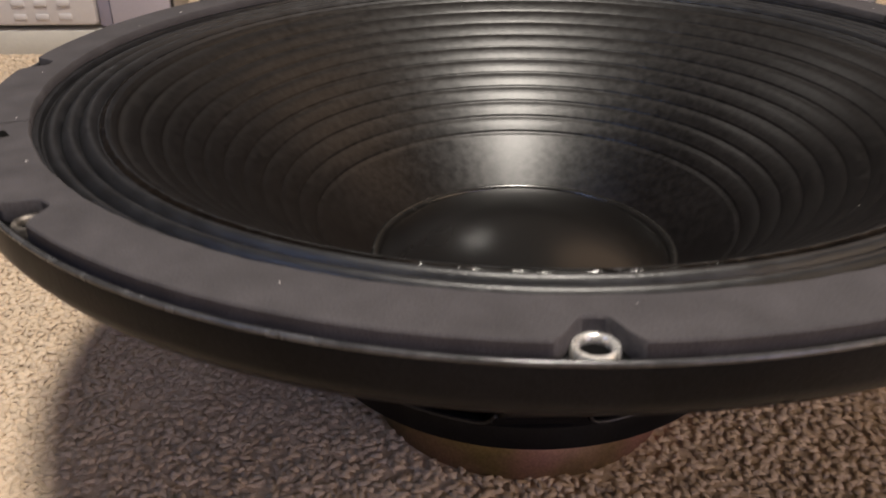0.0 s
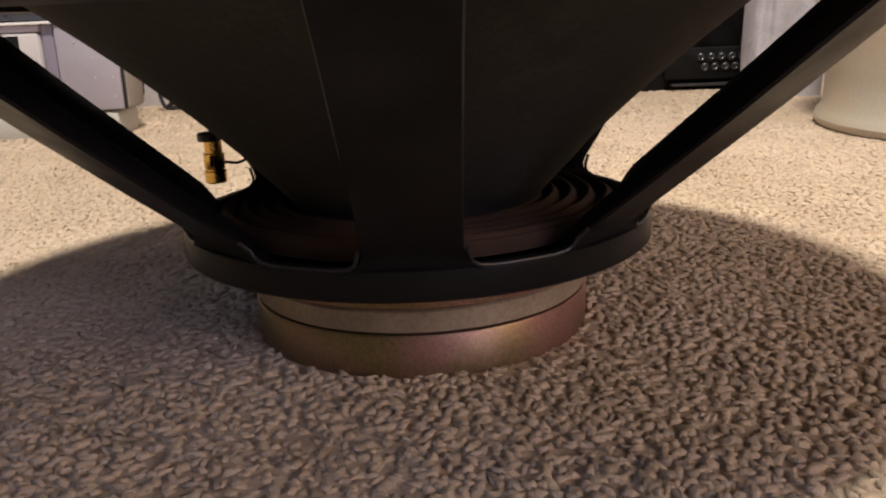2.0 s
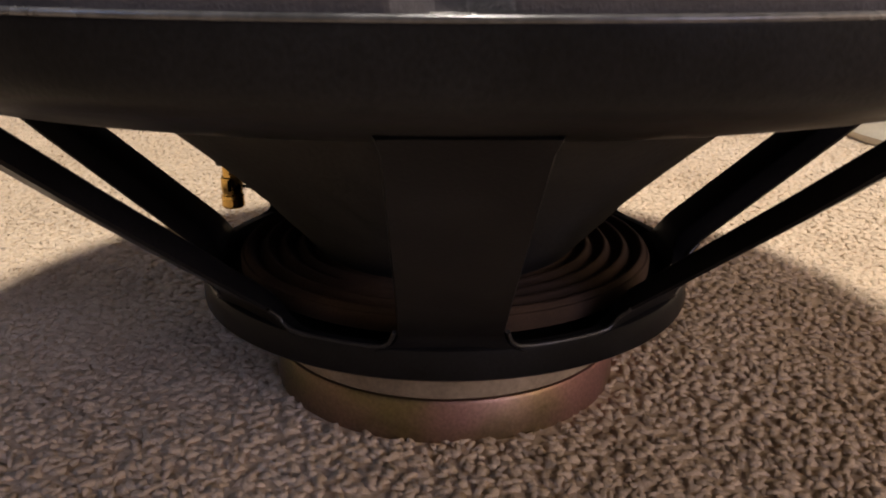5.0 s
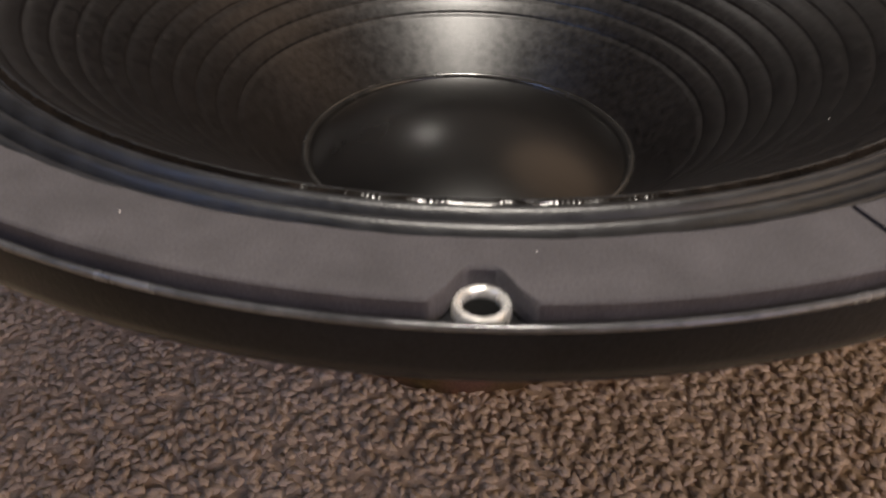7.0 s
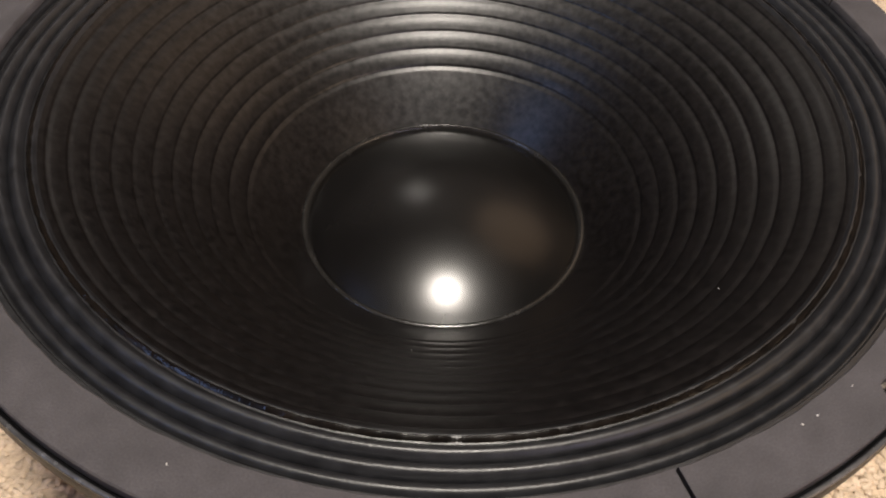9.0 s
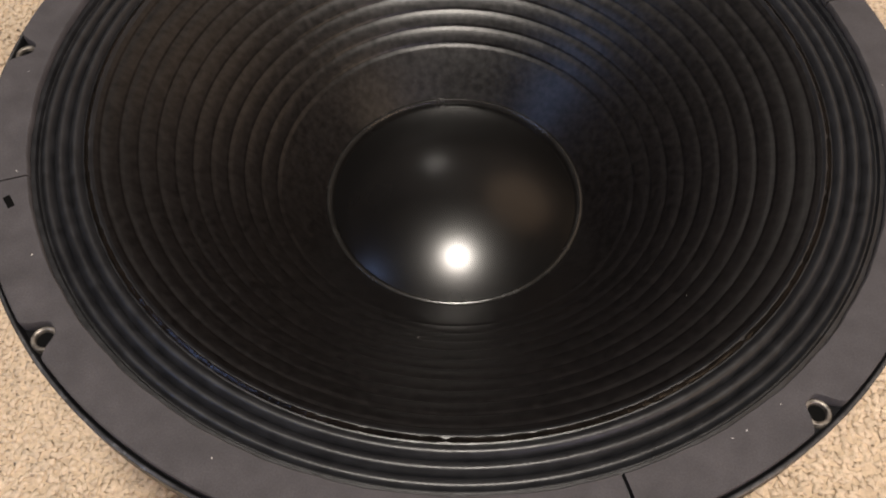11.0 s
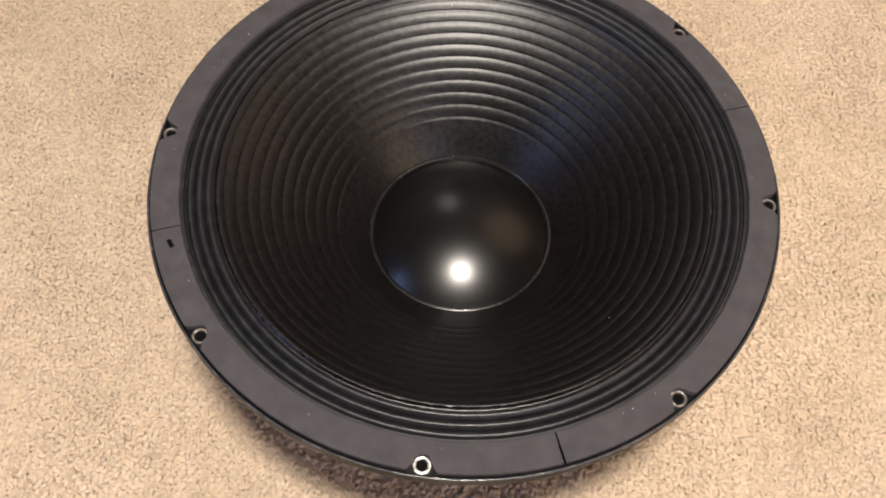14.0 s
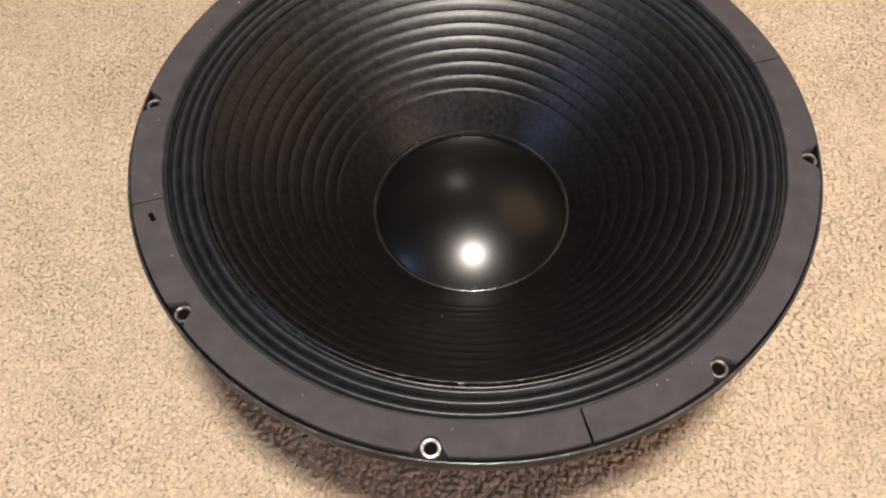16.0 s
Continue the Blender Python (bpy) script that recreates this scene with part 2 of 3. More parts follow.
# ---- the loudspeaker driver ----
woofer = thing("speaker_driver", "large black woofer lying face up on its magnet on carpet", "speaker")
HOLES = [radians(-90 + 45 * k) for k in range(8)]

part("rim", lathe([(0.1985, 0.1655), (0.2238, 0.1655), (0.2243, 0.1672), (0.2247, 0.1681), (0.2252, 0.16845), (0.2258, 0.1685), (0.2263, 0.1682), (0.22665, 0.1676), (0.2267, 0.1668),
                   (0.2266, 0.1585), (0.2258, 0.1555), (0.2235, 0.1522), (0.219, 0.1496), (0.213, 0.1472), (0.2065, 0.1447), (0.2005, 0.1428),
                   (0.1975, 0.1436), (0.197, 0.150), (0.1978, 0.160)], 256, True), FRAME, woofer, "black painted cast rim with a highlight along its edge")

# paler metallic bead: the highlight along the rim is put into its colour
edge_arc = [(0.2259 + 0.0009 * math.cos(radians(a)), 0.1679 + 0.0009 * math.sin(radians(a))) for a in range(-60, 181, 24)]
part("rim_edge", lathe(edge_arc, 256), EDGE, woofer, "shiny edge of the rim, lightened for its highlight")

# stations along a spoke: outer radius and height, inner radius and height, half widths outside and inside
STATIONS = [(0.1042, 0.0440, 0.0955, 0.0440, 0.0300, 0.0290), (0.1042, 0.0495, 0.0955, 0.0500, 0.0280, 0.0265), (0.1042, 0.0513, 0.0958, 0.0520, 0.0240, 0.0215),
            (0.1043, 0.0530, 0.0962, 0.0545, 0.0210, 0.0175), (0.1050, 0.0556, 0.0975, 0.0595, 0.0193, 0.0145), (0.1085, 0.0592, 0.1005, 0.0645, 0.0183, 0.0132),
            (0.1320, 0.0785, 0.1240, 0.0850, 0.0178, 0.0130), (0.1630, 0.1045, 0.1550, 0.1115, 0.0177, 0.0130), (0.1900, 0.1280, 0.1815, 0.1350, 0.0176, 0.0130),
            (0.2050, 0.1408, 0.1940, 0.1460, 0.0177, 0.0135), (0.2110, 0.1455, 0.1985, 0.1530, 0.0185, 0.0150)]


def spoke_mesh():
    bm = bmesh.new()
    rows = []
    for so, zo, si, zi, wo, wi in STATIONS:
        si, zi = so + 0.82 * (si - so), zo + 0.82 * (zi - zo)
        row = []
        for f, g in ((-0.93, 0), (-1, 0.13), (-1, 0.9), (-0.9, 1), (0.9, 1), (1, 0.9), (1, 0.13), (0.93, 0)):
            r, z, w = so + (si - so) * g, zo + (zi - zo) * g, wo + (wi - wo) * g
            row.append(bm.verts.new((r * math.cos(f * w / r), r * math.sin(f * w / r), z)))
        rows.append(row)
    for p, q in zip(rows, rows[1:]):
        for i in range(8):
            bm.faces.new((p[i], p[(i + 1) % 8], q[(i + 1) % 8], q[i]))
    bm.faces.new(rows[0])
    bm.faces.new(rows[-1][::-1])
    return bm


first = part("spoke", spoke_mesh(), FRAME, woofer)
for k in range(8):
    m = pose(0, 0, 0, 0, 0, -89 + 45 * k)
    if k == 0:
        first.matrix_world = m
    else:
        copy_thing(first, m)

part("basket_ring", lathe([(0.0700, 0.0395), (0.1030, 0.0395), (0.1043, 0.0405), (0.1043, 0.0490), (0.1038, 0.0510), (0.1025, 0.0519),
                           (0.0995, 0.0519), (0.0985, 0.0510), (0.0975, 0.0460), (0.0700, 0.0450)], 192, True), FRAME, woofer)

# lip of each window between the spokes, its bevel highlight put into the colour
for k in range(8):
    a0, a1 = radians(-89 + 45 * k), radians(-44 + 45 * k)
    side = [(0.1088, 0.0600, 0.0186), (0.1052, 0.0562, 0.0196), (0.1042, 0.0536, 0.0206), (0.1038, 0.0520, 0.0230), (0.1033, 0.0513, 0.0280)]
    trail = [(r * math.cos(a0 + w / r), r * math.sin(a0 + w / r), z) for r, z, w in side]
    mid = [(0.1031 * math.cos(a), 0.1031 * math.sin(a), 0.0512) for a in (a0 + 0.30 + (a1 - a0 - 0.60) * i / 6 for i in range(7))]
    back = [(r * math.cos(a1 - w / r), r * math.sin(a1 - w / r), z) for r, z, w in side[::-1]]
    part("window_lip", rod(trail + mid + back, 0.0008, 8), LIP, woofer)

# spider, coil former and magnet
corrugated = [(0.0885, 0.0500), (0.0885, 0.0546), (0.0878, 0.0560)]
for i in range(73):
    r = 0.0870 - 0.0335 * i / 72
    corrugated.append((r, 0.0562 + 0.0019 * math.sin(2 * math.pi * (0.0870 - r) / 0.0078)))
part("spider", lathe(corrugated + [(0.0535, 0.0535), (0.086, 0.0500)], 160, True), SPIDER, woofer, "brown corrugated cloth spider")
part("coil_former", lathe([(0.0525, 0.0400), (0.0525, 0.0540), (0.0515, 0.0540), (0.0515, 0.0400)], 128, True), COIL, woofer, "copper-brown voice coil former")
part("top_plate", lathe([(0.0, 0.0270), (0.0752, 0.0270), (0.0760, 0.0276), (0.0760, 0.0388), (0.0752, 0.0394), (0.0, 0.0394)], 160), STEEL, woofer, "gold chromate top plate")
part("magnet", lathe([(0.0, 0.0170), (0.0745, 0.0170), (0.0754, 0.0178), (0.0754, 0.0258), (0.0745, 0.0266), (0.0, 0.0266)], 160), PLATE, woofer, "pale beige magnet ring")
part("back_plate", lathe([(0.0, -0.0075), (0.0750, -0.0075), (0.0760, -0.0065), (0.0760, 0.0152), (0.0752, 0.0164), (0.0, 0.0164)], 160), STEEL, woofer, "iridescent yellow chromate back plate")


# cone: a curved wall with stepped ribs, smooth near the centre
def cone_height(r):
    return -1.8437 * r * r + 1.2745 * r - 0.00415


STEP = 0.0076
inner = []
r = 0.1778
while r > 0.0730:
    k = (r - 0.0965) / STEP
    lift = 0.0
    if r > 0.0960 and k < 10.6:
        g = (k - 0.22 + 0.5) % 1 - 0.5
        wide = 0.00125 if g < 0 else 0.00055
        lift = 0.00009 * math.cos(2 * math.pi * (g - 0.5)) - 0.00028 * math.exp(-(g * STEP / wide) ** 2)
    slope = -3.6874 * r + 1.2745
    length = math.hypot(1, slope)
    inner.append((r - lift * slope / length, cone_height(r) + lift / length))
    r -= 0.00024
neck = [(0.0700, 0.0752), (0.0640, 0.0690), (0.0585, 0.0630), (0.0545, 0.0580), (0.0530, 0.0545)]
outside = [(r + 0.0008, z - 0.0012) for r, z in [(0.0530, 0.0545), (0.0545, 0.0580), (0.0585, 0.0625), (0.0640, 0.0688), (0.0700, 0.0750)]]
outside += [(x, cone_height(x) - 0.0018) for x in (0.078, 0.086, 0.094, 0.104, 0.114, 0.124, 0.134, 0.144, 0.154, 0.164, 0.172, 0.1785)]
part("cone", lathe(inner + neck, 256), CONE, woofer, "black ribbed paper cone with a faint sheen")
part("cone_back", lathe(outside, 192), PAPER, woofer, "dull black raw paper back of the cone")

# surround: glue bead, three rolls and a flat outer flange
rolls = [(0.1770, 0.1638), (0.1782, 0.1650), (0.1792, 0.1650), (0.1800, 0.1645), (0.1815, 0.1642)]
for i in range(73):
    r = 0.1815 + 0.0195 * i / 72
    rolls.append((r, 0.1638 + 0.0033 * abs(math.sin(math.pi * (r - 0.1815) / 0.0065)) ** 0.85))
rolls += [(0.2010, 0.1660), (0.2017, 0.1679), (0.2110, 0.1681), (0.2110, 0.1657), (0.2005, 0.1657), (0.1990, 0.1640), (0.1770, 0.1628)]
part("surround", lathe(rolls, 256, True), SURROUND, woofer, "black treated cloth surround with three rolls")
drips = random.Random(4)
FLUTES = 860
height = [drips.choice((0.00001, 0.00002, 0.00005, 0.00008, 0.00011)) for _ in range(FLUTES)]
waves = [(drips.randint(20, 160), drips.uniform(0, 6.3), drips.uniform(0.00002, 0.00006)) for _ in range(10)]


def fluting(a, k):
    turns = (a / (2 * math.pi)) % 1 * FLUTES
    ridge = height[int(turns) % FLUTES] * math.sin(math.pi * (turns % 1)) ** 2
    return ridge + sum(h * math.sin(n * a + p) for n, p, h in waves) if 0 < k < 4 else 0


part("glue_line", lathe([(0.1782, 0.1640), (0.1787, 0.1650), (0.1791, 0.1652), (0.1806, 0.1646), (0.1812, 0.1640)], FLUTES * 4, False, fluting),
     GLUE, woofer, "glossy fluted bead of dark glue round the cone")

# dust cap: a dome with a raised lip
RISE, REACH = 0.019, 0.0700
SPHERE = (REACH * REACH + RISE * RISE) / (2 * RISE)
lip = [(0.0738, 0.0775), (0.0742, 0.0788), (0.0739, 0.0800), (0.0731, 0.0807), (0.0722, 0.0808), (0.0713, 0.0802), (0.0707, 0.0790), (0.0704, 0.0780)]
dome = [(0.0709, 0.0782)]
for i in range(25):
    r = REACH * (1 - i / 24)
    dome.append((r, 0.0787 + RISE - SPHERE + math.sqrt(SPHERE * SPHERE - r * r)))
cap = part("dust_cap", lathe(dome, 192), CAP, woofer, "smooth satin black dust cap dome")
# lip coloured paler than the dome so that it looks lit all round
part("cap_lip", lathe(lip, 192), CAP_LIP, cap, "raised lip round the dome, made paler to look lit")

# gasket: four felt segments, cut back round each bolt hole
SEAMS = [radians(-67.6 + 90 * k) for k in range(4)]


def gasket_edge(a):
    near = min(abs((a - h + math.pi) % (2 * math.pi) - math.pi) for h in HOLES) * 0.219
    if near > 0.0106:
        return 0.2237
    f = max(0.0, min(1.0, (near - 0.0024) / 0.0082))
    bell = 0.2134 + 0.0036 * (1 - math.sqrt(max(0.0, 1 - (min(near, 0.0066) / 0.0072) ** 2)))
    return bell + (0.2237 - bell) * f * f * (3 - 2 * f)


for k, start in enumerate(SEAMS):
    gap = 0.0011 if k == 0 else 0.0005
    a0, a1 = start + gap / 0.21, start + math.pi / 2 - 0.0004 / 0.21
    steps = 700
    bm = bmesh.new()
    rows = []
    for i in range(steps + 1):
        a = a0 + (a1 - a0) * i / steps
        c, s, out = math.cos(a), math.sin(a), gasket_edge(a)
        wob = 0.00015 * math.sin(37 * a) + 0.0001 * math.sin(91 * a)
        rows.append([bm.verts.new((r * c, r * s, z)) for r, z in
                     ((0.2036 + wob, 0.1682), (0.2036 + wob, 0.1717), (0.2041 + wob, 0.1723), (out - 0.0006, 0.1723), (out, 0.1717), (out, 0.1660))])
    for p, q in zip(rows, rows[1:]):
        for i in range(6):
            bm.faces.new((p[i], p[(i + 1) % 6], q[(i + 1) % 6], q[i]))
    bm.faces.new(rows[0])
    bm.faces.new(rows[-1][::-1])
    part("gasket_segment", bm, GASKET, woofer, "dark grey felt gasket segment")

# bolt holes: a black disc for the bore's shade and a bright eyelet
bore = part("bore_shade", lathe([(0.0, 0.1660), (0.0039, 0.1660)], 24), DARK, woofer)
eyelet = part("eyelet", lathe([(0.0037, 0.1656), (0.0037, 0.1674), (0.0040, 0.1679), (0.0047, 0.1682), (0.0054, 0.1680), (0.0058, 0.1673), (0.0059, 0.1656)], 40, True), NICKEL, woofer, "bright metal eyelet")
# the other seven: wear and the shade of the recess both darken this metal
dull_mesh = eyelet.data.copy()
dull_mesh.materials[0] = DULL
for k, a in enumerate(HOLES):
    m = pose(0.2187 * math.cos(a), 0.2187 * math.sin(a), 0, 0, 0, math.degrees(a))
    if k == 0:
        bore.matrix_world = eyelet.matrix_world = m
    else:
        copy_thing(bore, m)
        dull = copy_thing(eyelet, m)
        dull.data = dull_mesh
        dull["label"] = "dull metal eyelet with wear and recess shading in its colour"

# lint on felt, rolls and cone
flecks = random.Random(11)
bm = bmesh.new()
for k in range(22):
    a, kind = flecks.uniform(0, 2 * math.pi), flecks.random()
    r = flecks.uniform(0.2075, 0.2115) if kind < 0.7 else flecks.uniform(0.1825, 0.1990) if kind < 0.9 else flecks.uniform(0.100, 0.170)
    z = 0.1724 if kind < 0.7 else 0.1672 if kind < 0.9 else cone_height(r) + 0.0008
    size = flecks.uniform(0.00014, 0.00030)
    bmesh.ops.create_icosphere(bm, subdivisions=1, radius=size, matrix=pose(r * math.cos(a), r * math.sin(a), z, flecks.uniform(0, 90), 0, flecks.uniform(0, 180)) @ Matrix.Diagonal((flecks.uniform(1, 3), 1, 0.6, 1)))
tagged(part("lint", bm, LINT, woofer, "pale flecks of lint"), kind="stuff")

# a nick in the gasket
a = radians(-154.1)
nick = part("gasket_nick", box(-0.0016, -0.0035, 0.1717, 0.0016, 0.0035, 0.17255, 0.0003), DARK, woofer, "small dark nick in the felt")
nick.matrix_world = pose(0.2125 * math.cos(a), 0.2125 * math.sin(a), 0, 0, 0, -154 + 14)

# terminals: a black board on the basket, brass posts and the lead to the cone
a = radians(154.3)
TX, TY = 0.1168 * math.cos(a), 0.1168 * math.sin(a)
part("terminal_board", rod([(TX, TY, 0.0795), (-0.094, 0.066, 0.0795), (-0.083, 0.080, 0.079)], 0.0032, 8), BLACK, woofer, "black terminal arm")
post = part("terminal_post", lathe([(0.0, 0.0555), (0.0050, 0.0555), (0.0056, 0.0562), (0.0056, 0.0615), (0.0050, 0.0620), (0.0050, 0.0635), (0.0053, 0.0640),
                                    (0.0053, 0.0705), (0.0044, 0.0710), (0.0044, 0.0770), (0.0, 0.0770)], 32), BRASS, woofer, "brass push terminal")
post.matrix_world = pose(TX, TY, 0)
part("terminal_slot", box(-0.0008, -0.0057, 0.0645, 0.0008, -0.0045, 0.0700), DARK, post)
part("lead_wire", rod([(TX + 0.005, TY, 0.066), (TX + 0.012, TY - 0.002, 0.0655), (TX + 0.022, TY - 0.003, 0.069), (TX + 0.032, TY - 0.004, 0.078)], 0.0008, 6), BLACK, woofer)
part("terminal_cap", lathe([(0.0, 0.0770), (0.0052, 0.0770), (0.0055, 0.0778), (0.0055, 0.0806), (0.0048, 0.0812), (0.0, 0.0814)], 24), BLACK, woofer).matrix_world = pose(TX - 0.002, TY, 0)

# ---- things round it ----
# white appliance with a control panel
FY = 0.68
unit = thing("appliance", "white appliance with a green digital display standing on carpet", "appliance")
part("plinth", box(-0.95, FY - 0.008, -0.006, -0.3880, FY + 0.062, 0.0285, 0.004), PLINTH, unit, "pale grey-green plinth")
part("body", box(-0.95, FY + 0.006, 0.030, -0.3770, FY + 0.062, 0.131, 0.004), SIDE, unit, "grey side body")
part("side_panel", box(-0.4515, FY - 0.010, 0.031, -0.3785, FY + 0.0055, 0.1335, 0.003), PANEL, unit, "lavender-white panel held by small screws")
part("corner_post", box(-0.4685, FY - 0.006, 0.031, -0.4525, FY + 0.0055, 0.1335, 0.003), POST, unit, "darker lavender corner post")
part("front_panel", box(-0.93, FY - 0.011, 0.034, -0.4695, FY + 0.0055, 0.1245, 0.005), WHITE, unit, "white control panel")
part("header", box(-0.93, FY - 0.008, 0.1255, -0.4695, FY + 0.0055, 0.1335, 0.002), PANEL, unit)
part("ledge", box(-0.95, FY - 0.013, 0.1342, -0.3750, FY + 0.062, 0.1372, 0.0012), KNOB, unit, "bright white ledge")
part("top", box(-0.94, FY + 0.004, 0.1376, -0.3790, FY + 0.062, 0.50, 0.006), NAVY, unit, "dark navy upper part")
part("edge_strip", box(-0.3782, FY - 0.008, 0.031, -0.3755, FY - 0.002, 0.1335, 0.001), BLACK, unit, "thin dark edge strip")
screw = None
for x, z in ((-0.4275, 0.112), (-0.4295, 0.094), (-0.4090, 0.0935), (-0.3875, 0.0925), (-0.3875, 0.0700), (-0.4090, 0.0700), (-0.3875, 0.0475)):
    m = pose(x, FY - 0.0101, z, 90, 0, 0)
    if screw is None:
        screw = part("screw", lathe([(0.0012, 0.0), (0.0011, 0.0005), (0.0006, 0.0008), (0.0, 0.0009)], 14), WHITE, unit)
        screw.matrix_world = m
    else:
        copy_thing(screw, m)
for x in (-0.561, -0.534, -0.506):
    for z in (0.061, 0.045):
        part("button", box(x - 0.008, FY - 0.0135, z - 0.0035, x + 0.008, FY - 0.0105, z + 0.0035, 0.0014), WHITE, unit)
display = part("display", box(-0.580, FY - 0.0125, 0.0755, -0.493, FY - 0.0105, 0.1215, 0.0008), SCREEN, unit, "dark screen with green figures")
for x in (-0.560, -0.508):
    part("bar", box(x - 0.0028, FY - 0.0132, 0.0775, x + 0.0028, FY - 0.0124, 0.0900), LED, display, "lit green bar", smooth=False)
curve = bpy.data.curves.new("figures", "FONT")
curve.body, curve.size, curve.align_x = "30\u00b0", 0.019, "CENTER"
letters = new("figures_text", curve)
mesh = bpy.data.meshes.new_from_object(letters.evaluated_get(bpy.context.evaluated_depsgraph_get()))
bpy.data.objects.remove(letters)
figures = new("figures", mesh)
mesh.materials.append(LED)
figures.parent = display
figures.matrix_world = pose(-0.534, FY - 0.0130, 0.0845, 90, 0, 0)

# black equipment cabinet against the wall
cabinet = thing("equipment_cabinet", "black equipment cabinet with round studs standing against the wall", "cabinet")
part("body", box(-0.24, 0.94, -0.004, 0.52, 1.004, 0.62, 0.006), CABINET, cabinet)
part("foot_strip", box(0.345, 0.925, 0.006, 0.46, 0.938, 0.010, 0.001), GREY, cabinet, "grey strip near the floor")
part("grille_frame", box(0.335, 0.928, 0.016, 0.505, 0.9385, 0.062, 0.002), CABINET, cabinet)
stud = None
for i in range(6):
    for j in range(2):
        x, z = 0.388 + 0.0150 * i + 0.006 * j, 0.048 - 0.0145 * j
        if stud is None:
            stud = part("stud", lathe([(0.0060, 0.0), (0.0057, 0.003), (0.0036, 0.0042), (0.0020, 0.0026), (0.0, 0.0024)], 18), GREY, cabinet, "dull round stud")
            stud.matrix_world = pose(x, 0.928, z, 90, 0, 0)
        else:
            copy_thing(stud, pose(x, 0.928, z, 90, 0, 0))

# hanging white cloth with two round studs before the cabinet
carton = thing("cloth_bag", "white cloth bag in soft upright folds with two round studs", "bag")
CX, CY, CW = 0.474, 0.840, 0.051
bm = bmesh.new()
rows = []
for j in range(15):
    z = -0.003 + 0.343 * j / 14
    row = []
    for i in range(96):
        a = 2 * math.pi * i / 96
        fold = 1 + 0.055 * math.sin(9 * a + 1.6 * math.sin(z * 13)) + 0.03 * math.sin(16 * a - z * 21)
        c, d = math.cos(a), math.sin(a)
        x = CW * math.copysign(abs(c) ** 0.55, c) * (0.93 + 0.05 * math.sin(z * 17 + 1))
        y = 0.043 * math.copysign(abs(d) ** 0.55, d) * (fold if z > 0.065 else 1)
        row.append(bm.verts.new((CX + x, CY + y, z)))
    rows.append(row)
for p, q in zip(rows, rows[1:]):
    for i in range(96):
        bm.faces.new((p[i], p[(i + 1) % 96], q[(i + 1) % 96], q[i]))
bm.faces.new(rows[0][::-1])
bm.faces.new(rows[-1])
part("body", bm, CLOTH, carton)
for x, z in ((0.4310, 0.0345), (0.4557, 0.0425)):
    knob = part("stud", lathe([(0.0048, 0.0), (0.0048, 0.003), (0.0038, 0.0046), (0.0, 0.005)], 24), KNOB, carton, "round white stud")
    knob.matrix_world = pose(x, 0.7985, z, 90, 0, 0)

# cream round tub
tub = thing("tub", "cream rounded tub with brown stains standing on the carpet", "tub", (0.595, 0.500, 0))
part("body", lathe([(0.0, -0.004), (0.186, -0.004), (0.194, 0.002), (0.196, 0.008), (0.193, 0.015), (0.188, 0.022), (0.187, 0.05), (0.190, 0.12), (0.196, 0.296), (0.186, 0.296), (0.175, 0.06), (0.0, 0.04)], 96), CREAM, tub)
part("rim", lathe([(0.1915 + 0.0075 * math.cos(radians(a)), 0.302 + 0.006 * math.sin(radians(a))) for a in range(0, 360, 30)], 96, True), CREAM, tub)

# cable on the floor beside the appliance
cable = thing("cable", "thin dark cables hanging along the wall onto the carpet", "cable")


def eased(points, steps=6):
    """A smooth line through the points."""
    out, p = [], [Vector(q) for q in points]
    for k in range(len(p) - 1):
        a, b, c, d = p[max(k - 1, 0)], p[k], p[k + 1], p[min(k + 2, len(p) - 1)]
        for n in range(steps):
            u = n / steps
            out.append(0.5 * (2 * b + (c - a) * u + (2 * a - 5 * b + 4 * c - d) * u * u + (3 * b - a - 3 * c + d) * u ** 3))
    return [tuple(v) for v in out + [p[-1]]]


part("cord", rod(eased([(-0.417, 0.930, 0.066), (-0.420, 0.930, 0.037), (-0.417, 0.930, 0.013), (-0.411, 0.930, 0.004), (-0.397, 0.930, 0.004), (-0.374, 0.930, 0.004), (-0.353, 0.930, 0.004)]), 0.0030, 8), BLACK, cable)
part("cord_end", rod(eased([(-0.411, 0.930, 0.004), (-0.402, 0.930, 0.012), (-0.392, 0.930, 0.027), (-0.380, 0.930, 0.043)]), 0.0036, 8), BLACK, cable)
part("cord_loop", rod(eased([(-0.453, 0.930, 0.067), (-0.444, 0.930, 0.048), (-0.444, 0.930, 0.028), (-0.455, 0.930, 0.009)]), 0.0018, 8), GREY, cable)

# ---- carpet pile ----
rng = np.random.default_rng(7)


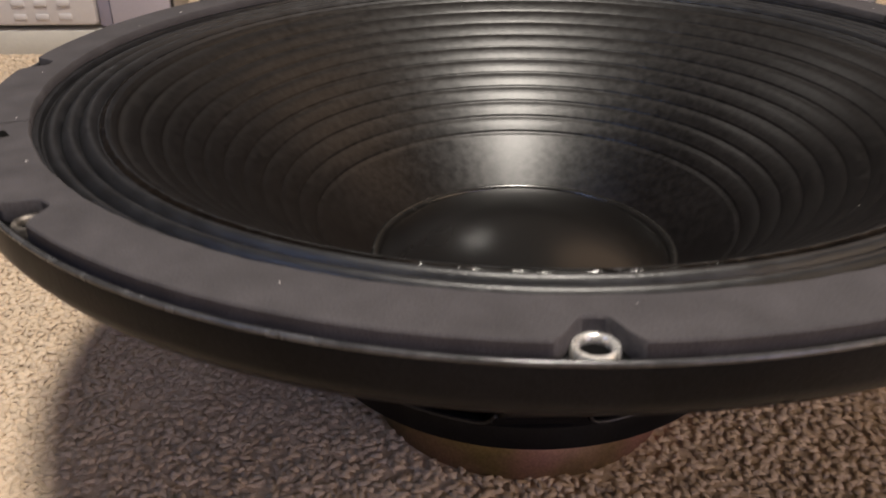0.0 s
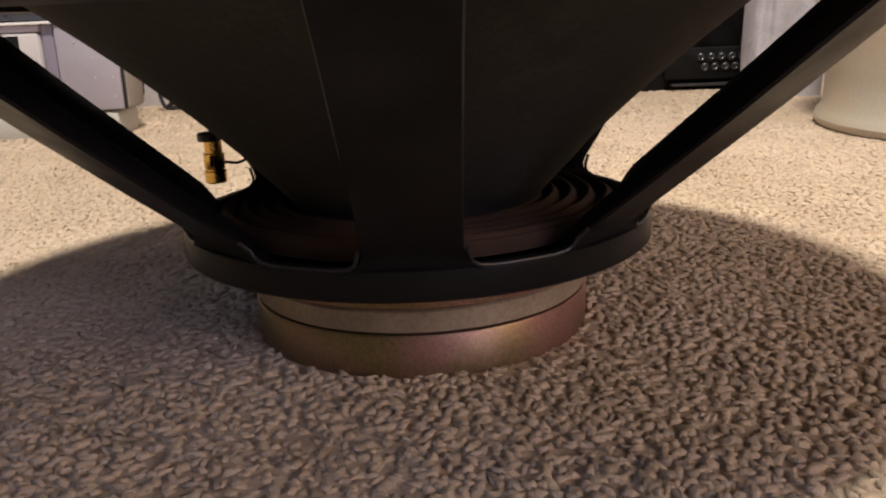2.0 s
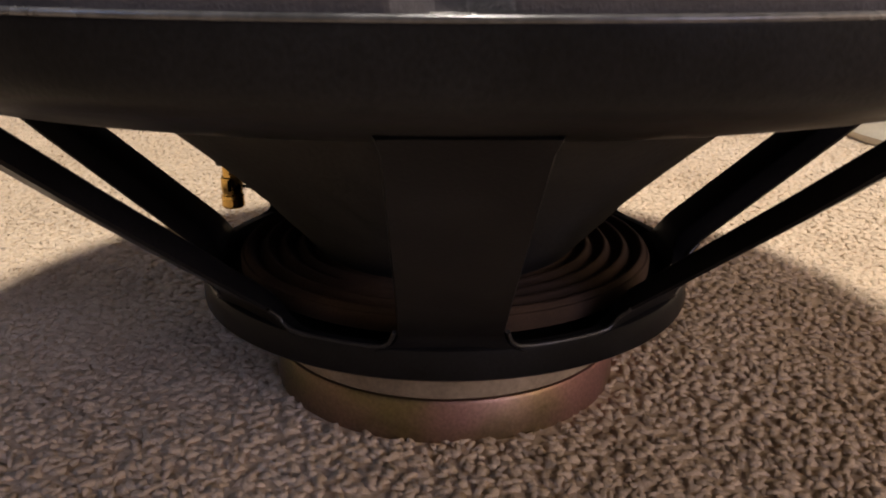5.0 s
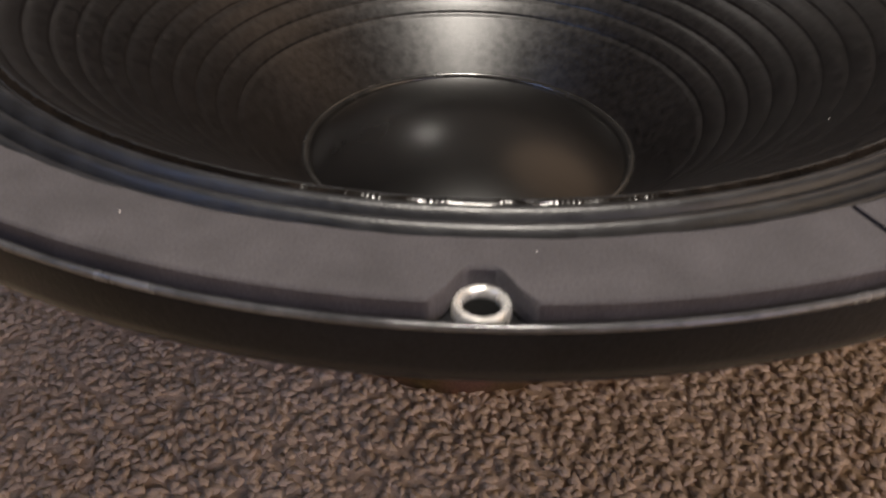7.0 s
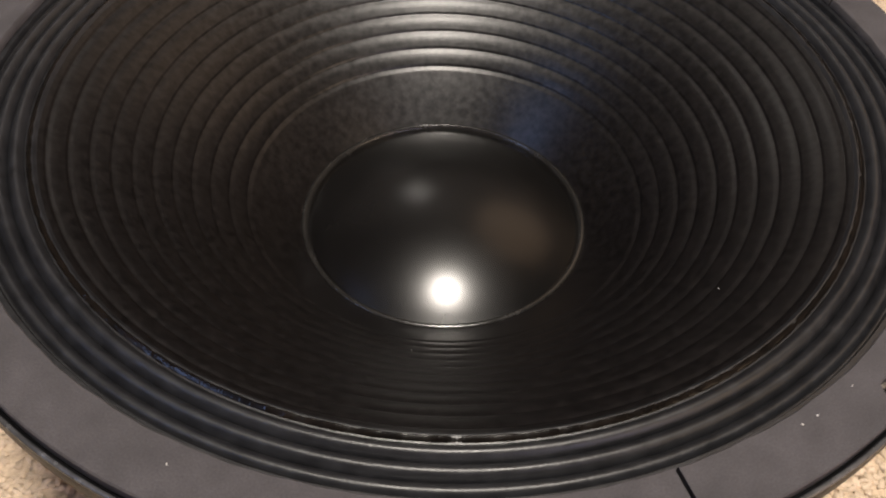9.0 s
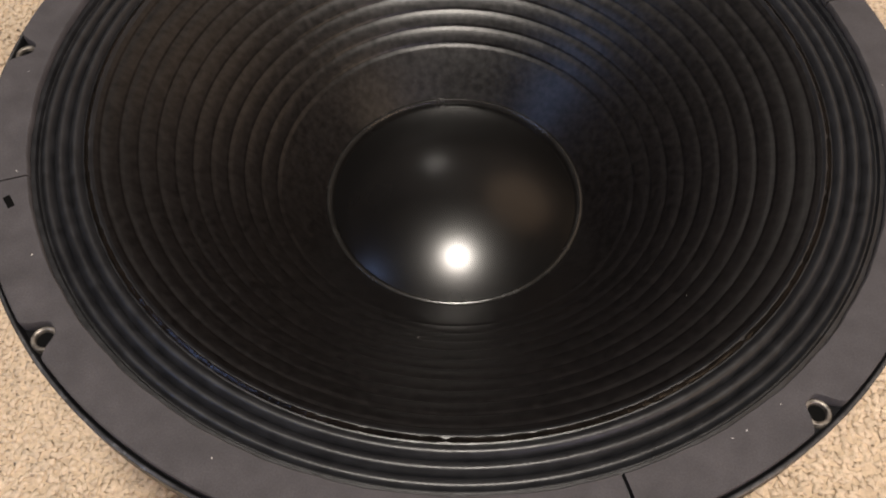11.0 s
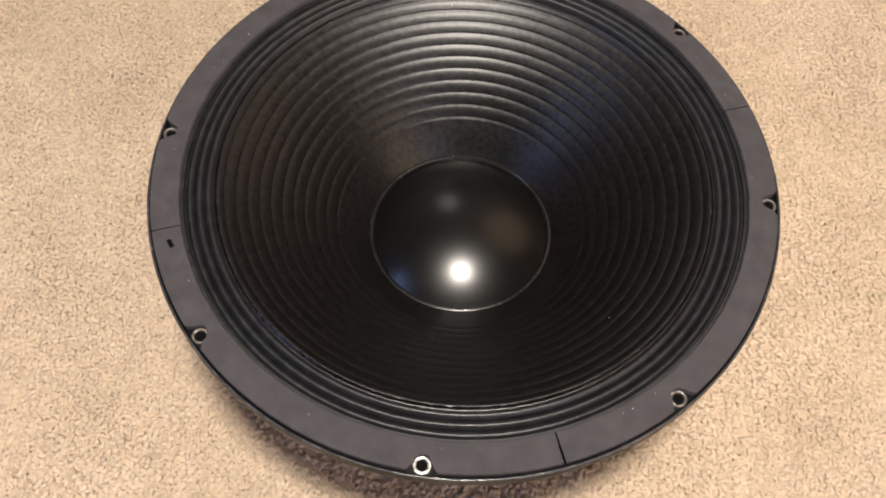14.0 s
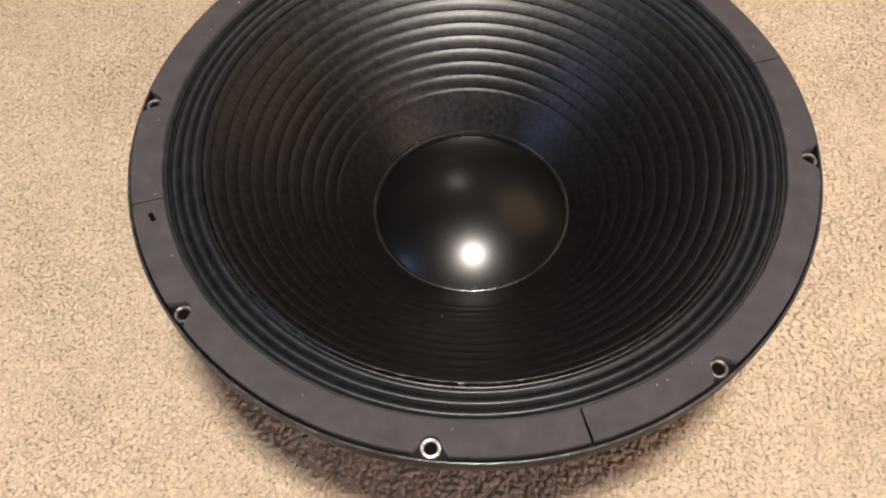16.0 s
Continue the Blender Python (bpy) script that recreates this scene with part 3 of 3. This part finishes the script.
def pile(name, x0, x1, y0, y1, pitch):
    gx, gy = np.meshgrid(np.arange(x0, x1, pitch), np.arange(y0, y1, pitch))
    px = gx.ravel() + rng.uniform(-0.5, 0.5, gx.size) * pitch
    py = gy.ravel() + rng.uniform(-0.5, 0.5, gx.size) * pitch
    keep = (np.hypot(px, py) > 0.0765) & (np.hypot(px - 0.595, py - 0.500) > 0.188)
    keep &= ~((px < -0.388) & (py > FY - 0.010) & (py < FY + 0.062)) & ~((px > -0.24) & (px < 0.52) & (py > 0.94)) & (py < Y1 - 0.014)
    px, py = px[keep], py[keep]
    n = len(px)
    size = (pitch / 0.0034) ** 0.8
    head = rng.uniform(0, 2 * math.pi, n)
    lean = rng.uniform(0.0012, 0.0046, n) * size
    high = np.where(rng.random(n) < 0.10, rng.uniform(-0.0026, -0.0010, n), rng.uniform(-0.0003, 0.0004, n)) + 0.0005 * np.sin(px * 31 + np.sin(py * 17)) * np.sin(py * 27 + px * 9)
    thick = rng.uniform(0.0019, 0.0033, n) * size
    curl = rng.uniform(-0.0024, 0.0024, n) * size
    ux, uy = np.cos(head), np.sin(head)
    sides, verts = 3, []
    for f, w in ((0.0, 0.75), (0.55, 1.0), (0.9, 0.85)):
        cx = px + ux * lean * f ** 1.5 - uy * curl * f * (1 - f) * 4
        cy = py + uy * lean * f ** 1.5 + ux * curl * f * (1 - f) * 4
        cz = -0.0055 + (high + 0.0055) * (f ** 0.6)
        for s in range(sides):
            a = 2 * math.pi * s / sides + math.pi / 6
            across, along = np.cos(a) * thick * w, np.sin(a) * thick * w * (1.25 if f > 0.5 else 1.0)
            tip = 0.16 * f
            verts.append(np.stack([cx - uy * across + ux * along, cy + ux * across + uy * along, cz - tip * along], -1))
    f = 1.06
    verts.append(np.stack([px + ux * lean * 1.02, py + uy * lean * 1.02, high + 0.0004], -1))
    co = np.stack(verts, 1).reshape(-1, 3)
    per = len(verts)
    quads = [(r * sides + s, r * sides + (s + 1) % sides, (r + 1) * sides + (s + 1) % sides, (r + 1) * sides + s) for r in range(2) for s in range(sides)]
    tris = [(2 * sides + s, 2 * sides + (s + 1) % sides, 3 * sides) for s in range(sides)]
    base = (np.arange(n) * per)[:, None, None]
    q = (base + np.array(quads)[None]).reshape(n, -1)
    t = (base + np.array(tris)[None]).reshape(n, -1)
    loops = np.concatenate([q, t], 1).ravel()
    lengths = np.tile(np.array([4] * len(quads) + [3] * len(tris)), n)
    me = bpy.data.meshes.new(name)
    me.vertices.add(len(co))
    me.vertices.foreach_set("co", co.astype(np.float32).ravel())
    me.loops.add(len(loops))
    me.loops.foreach_set("vertex_index", loops.astype(np.int32))
    me.polygons.add(len(lengths))
    me.polygons.foreach_set("loop_start", np.concatenate([[0], np.cumsum(lengths)[:-1]]).astype(np.int32))
    me.polygons.foreach_set("use_smooth", np.ones(len(lengths), bool))
    me.update(calc_edges=True)
    me.materials.append(PILE)
    return tagged(new(name, me), "thick beige cut-pile carpet of short twisted tufts", "carpet", kind="stuff")


pile("carpet_pile", -0.62, 0.62, -0.42, 0.62, 0.0037)
pile("carpet_pile_beyond", -1.1, 1.0, 0.62, Y1, 0.0062)
pile("carpet_pile_beside", -1.1, -0.62, -0.42, 0.62, 0.0062)
pile("carpet_pile_opposite", 0.62, 1.0, -0.42, 0.62, 0.0062)
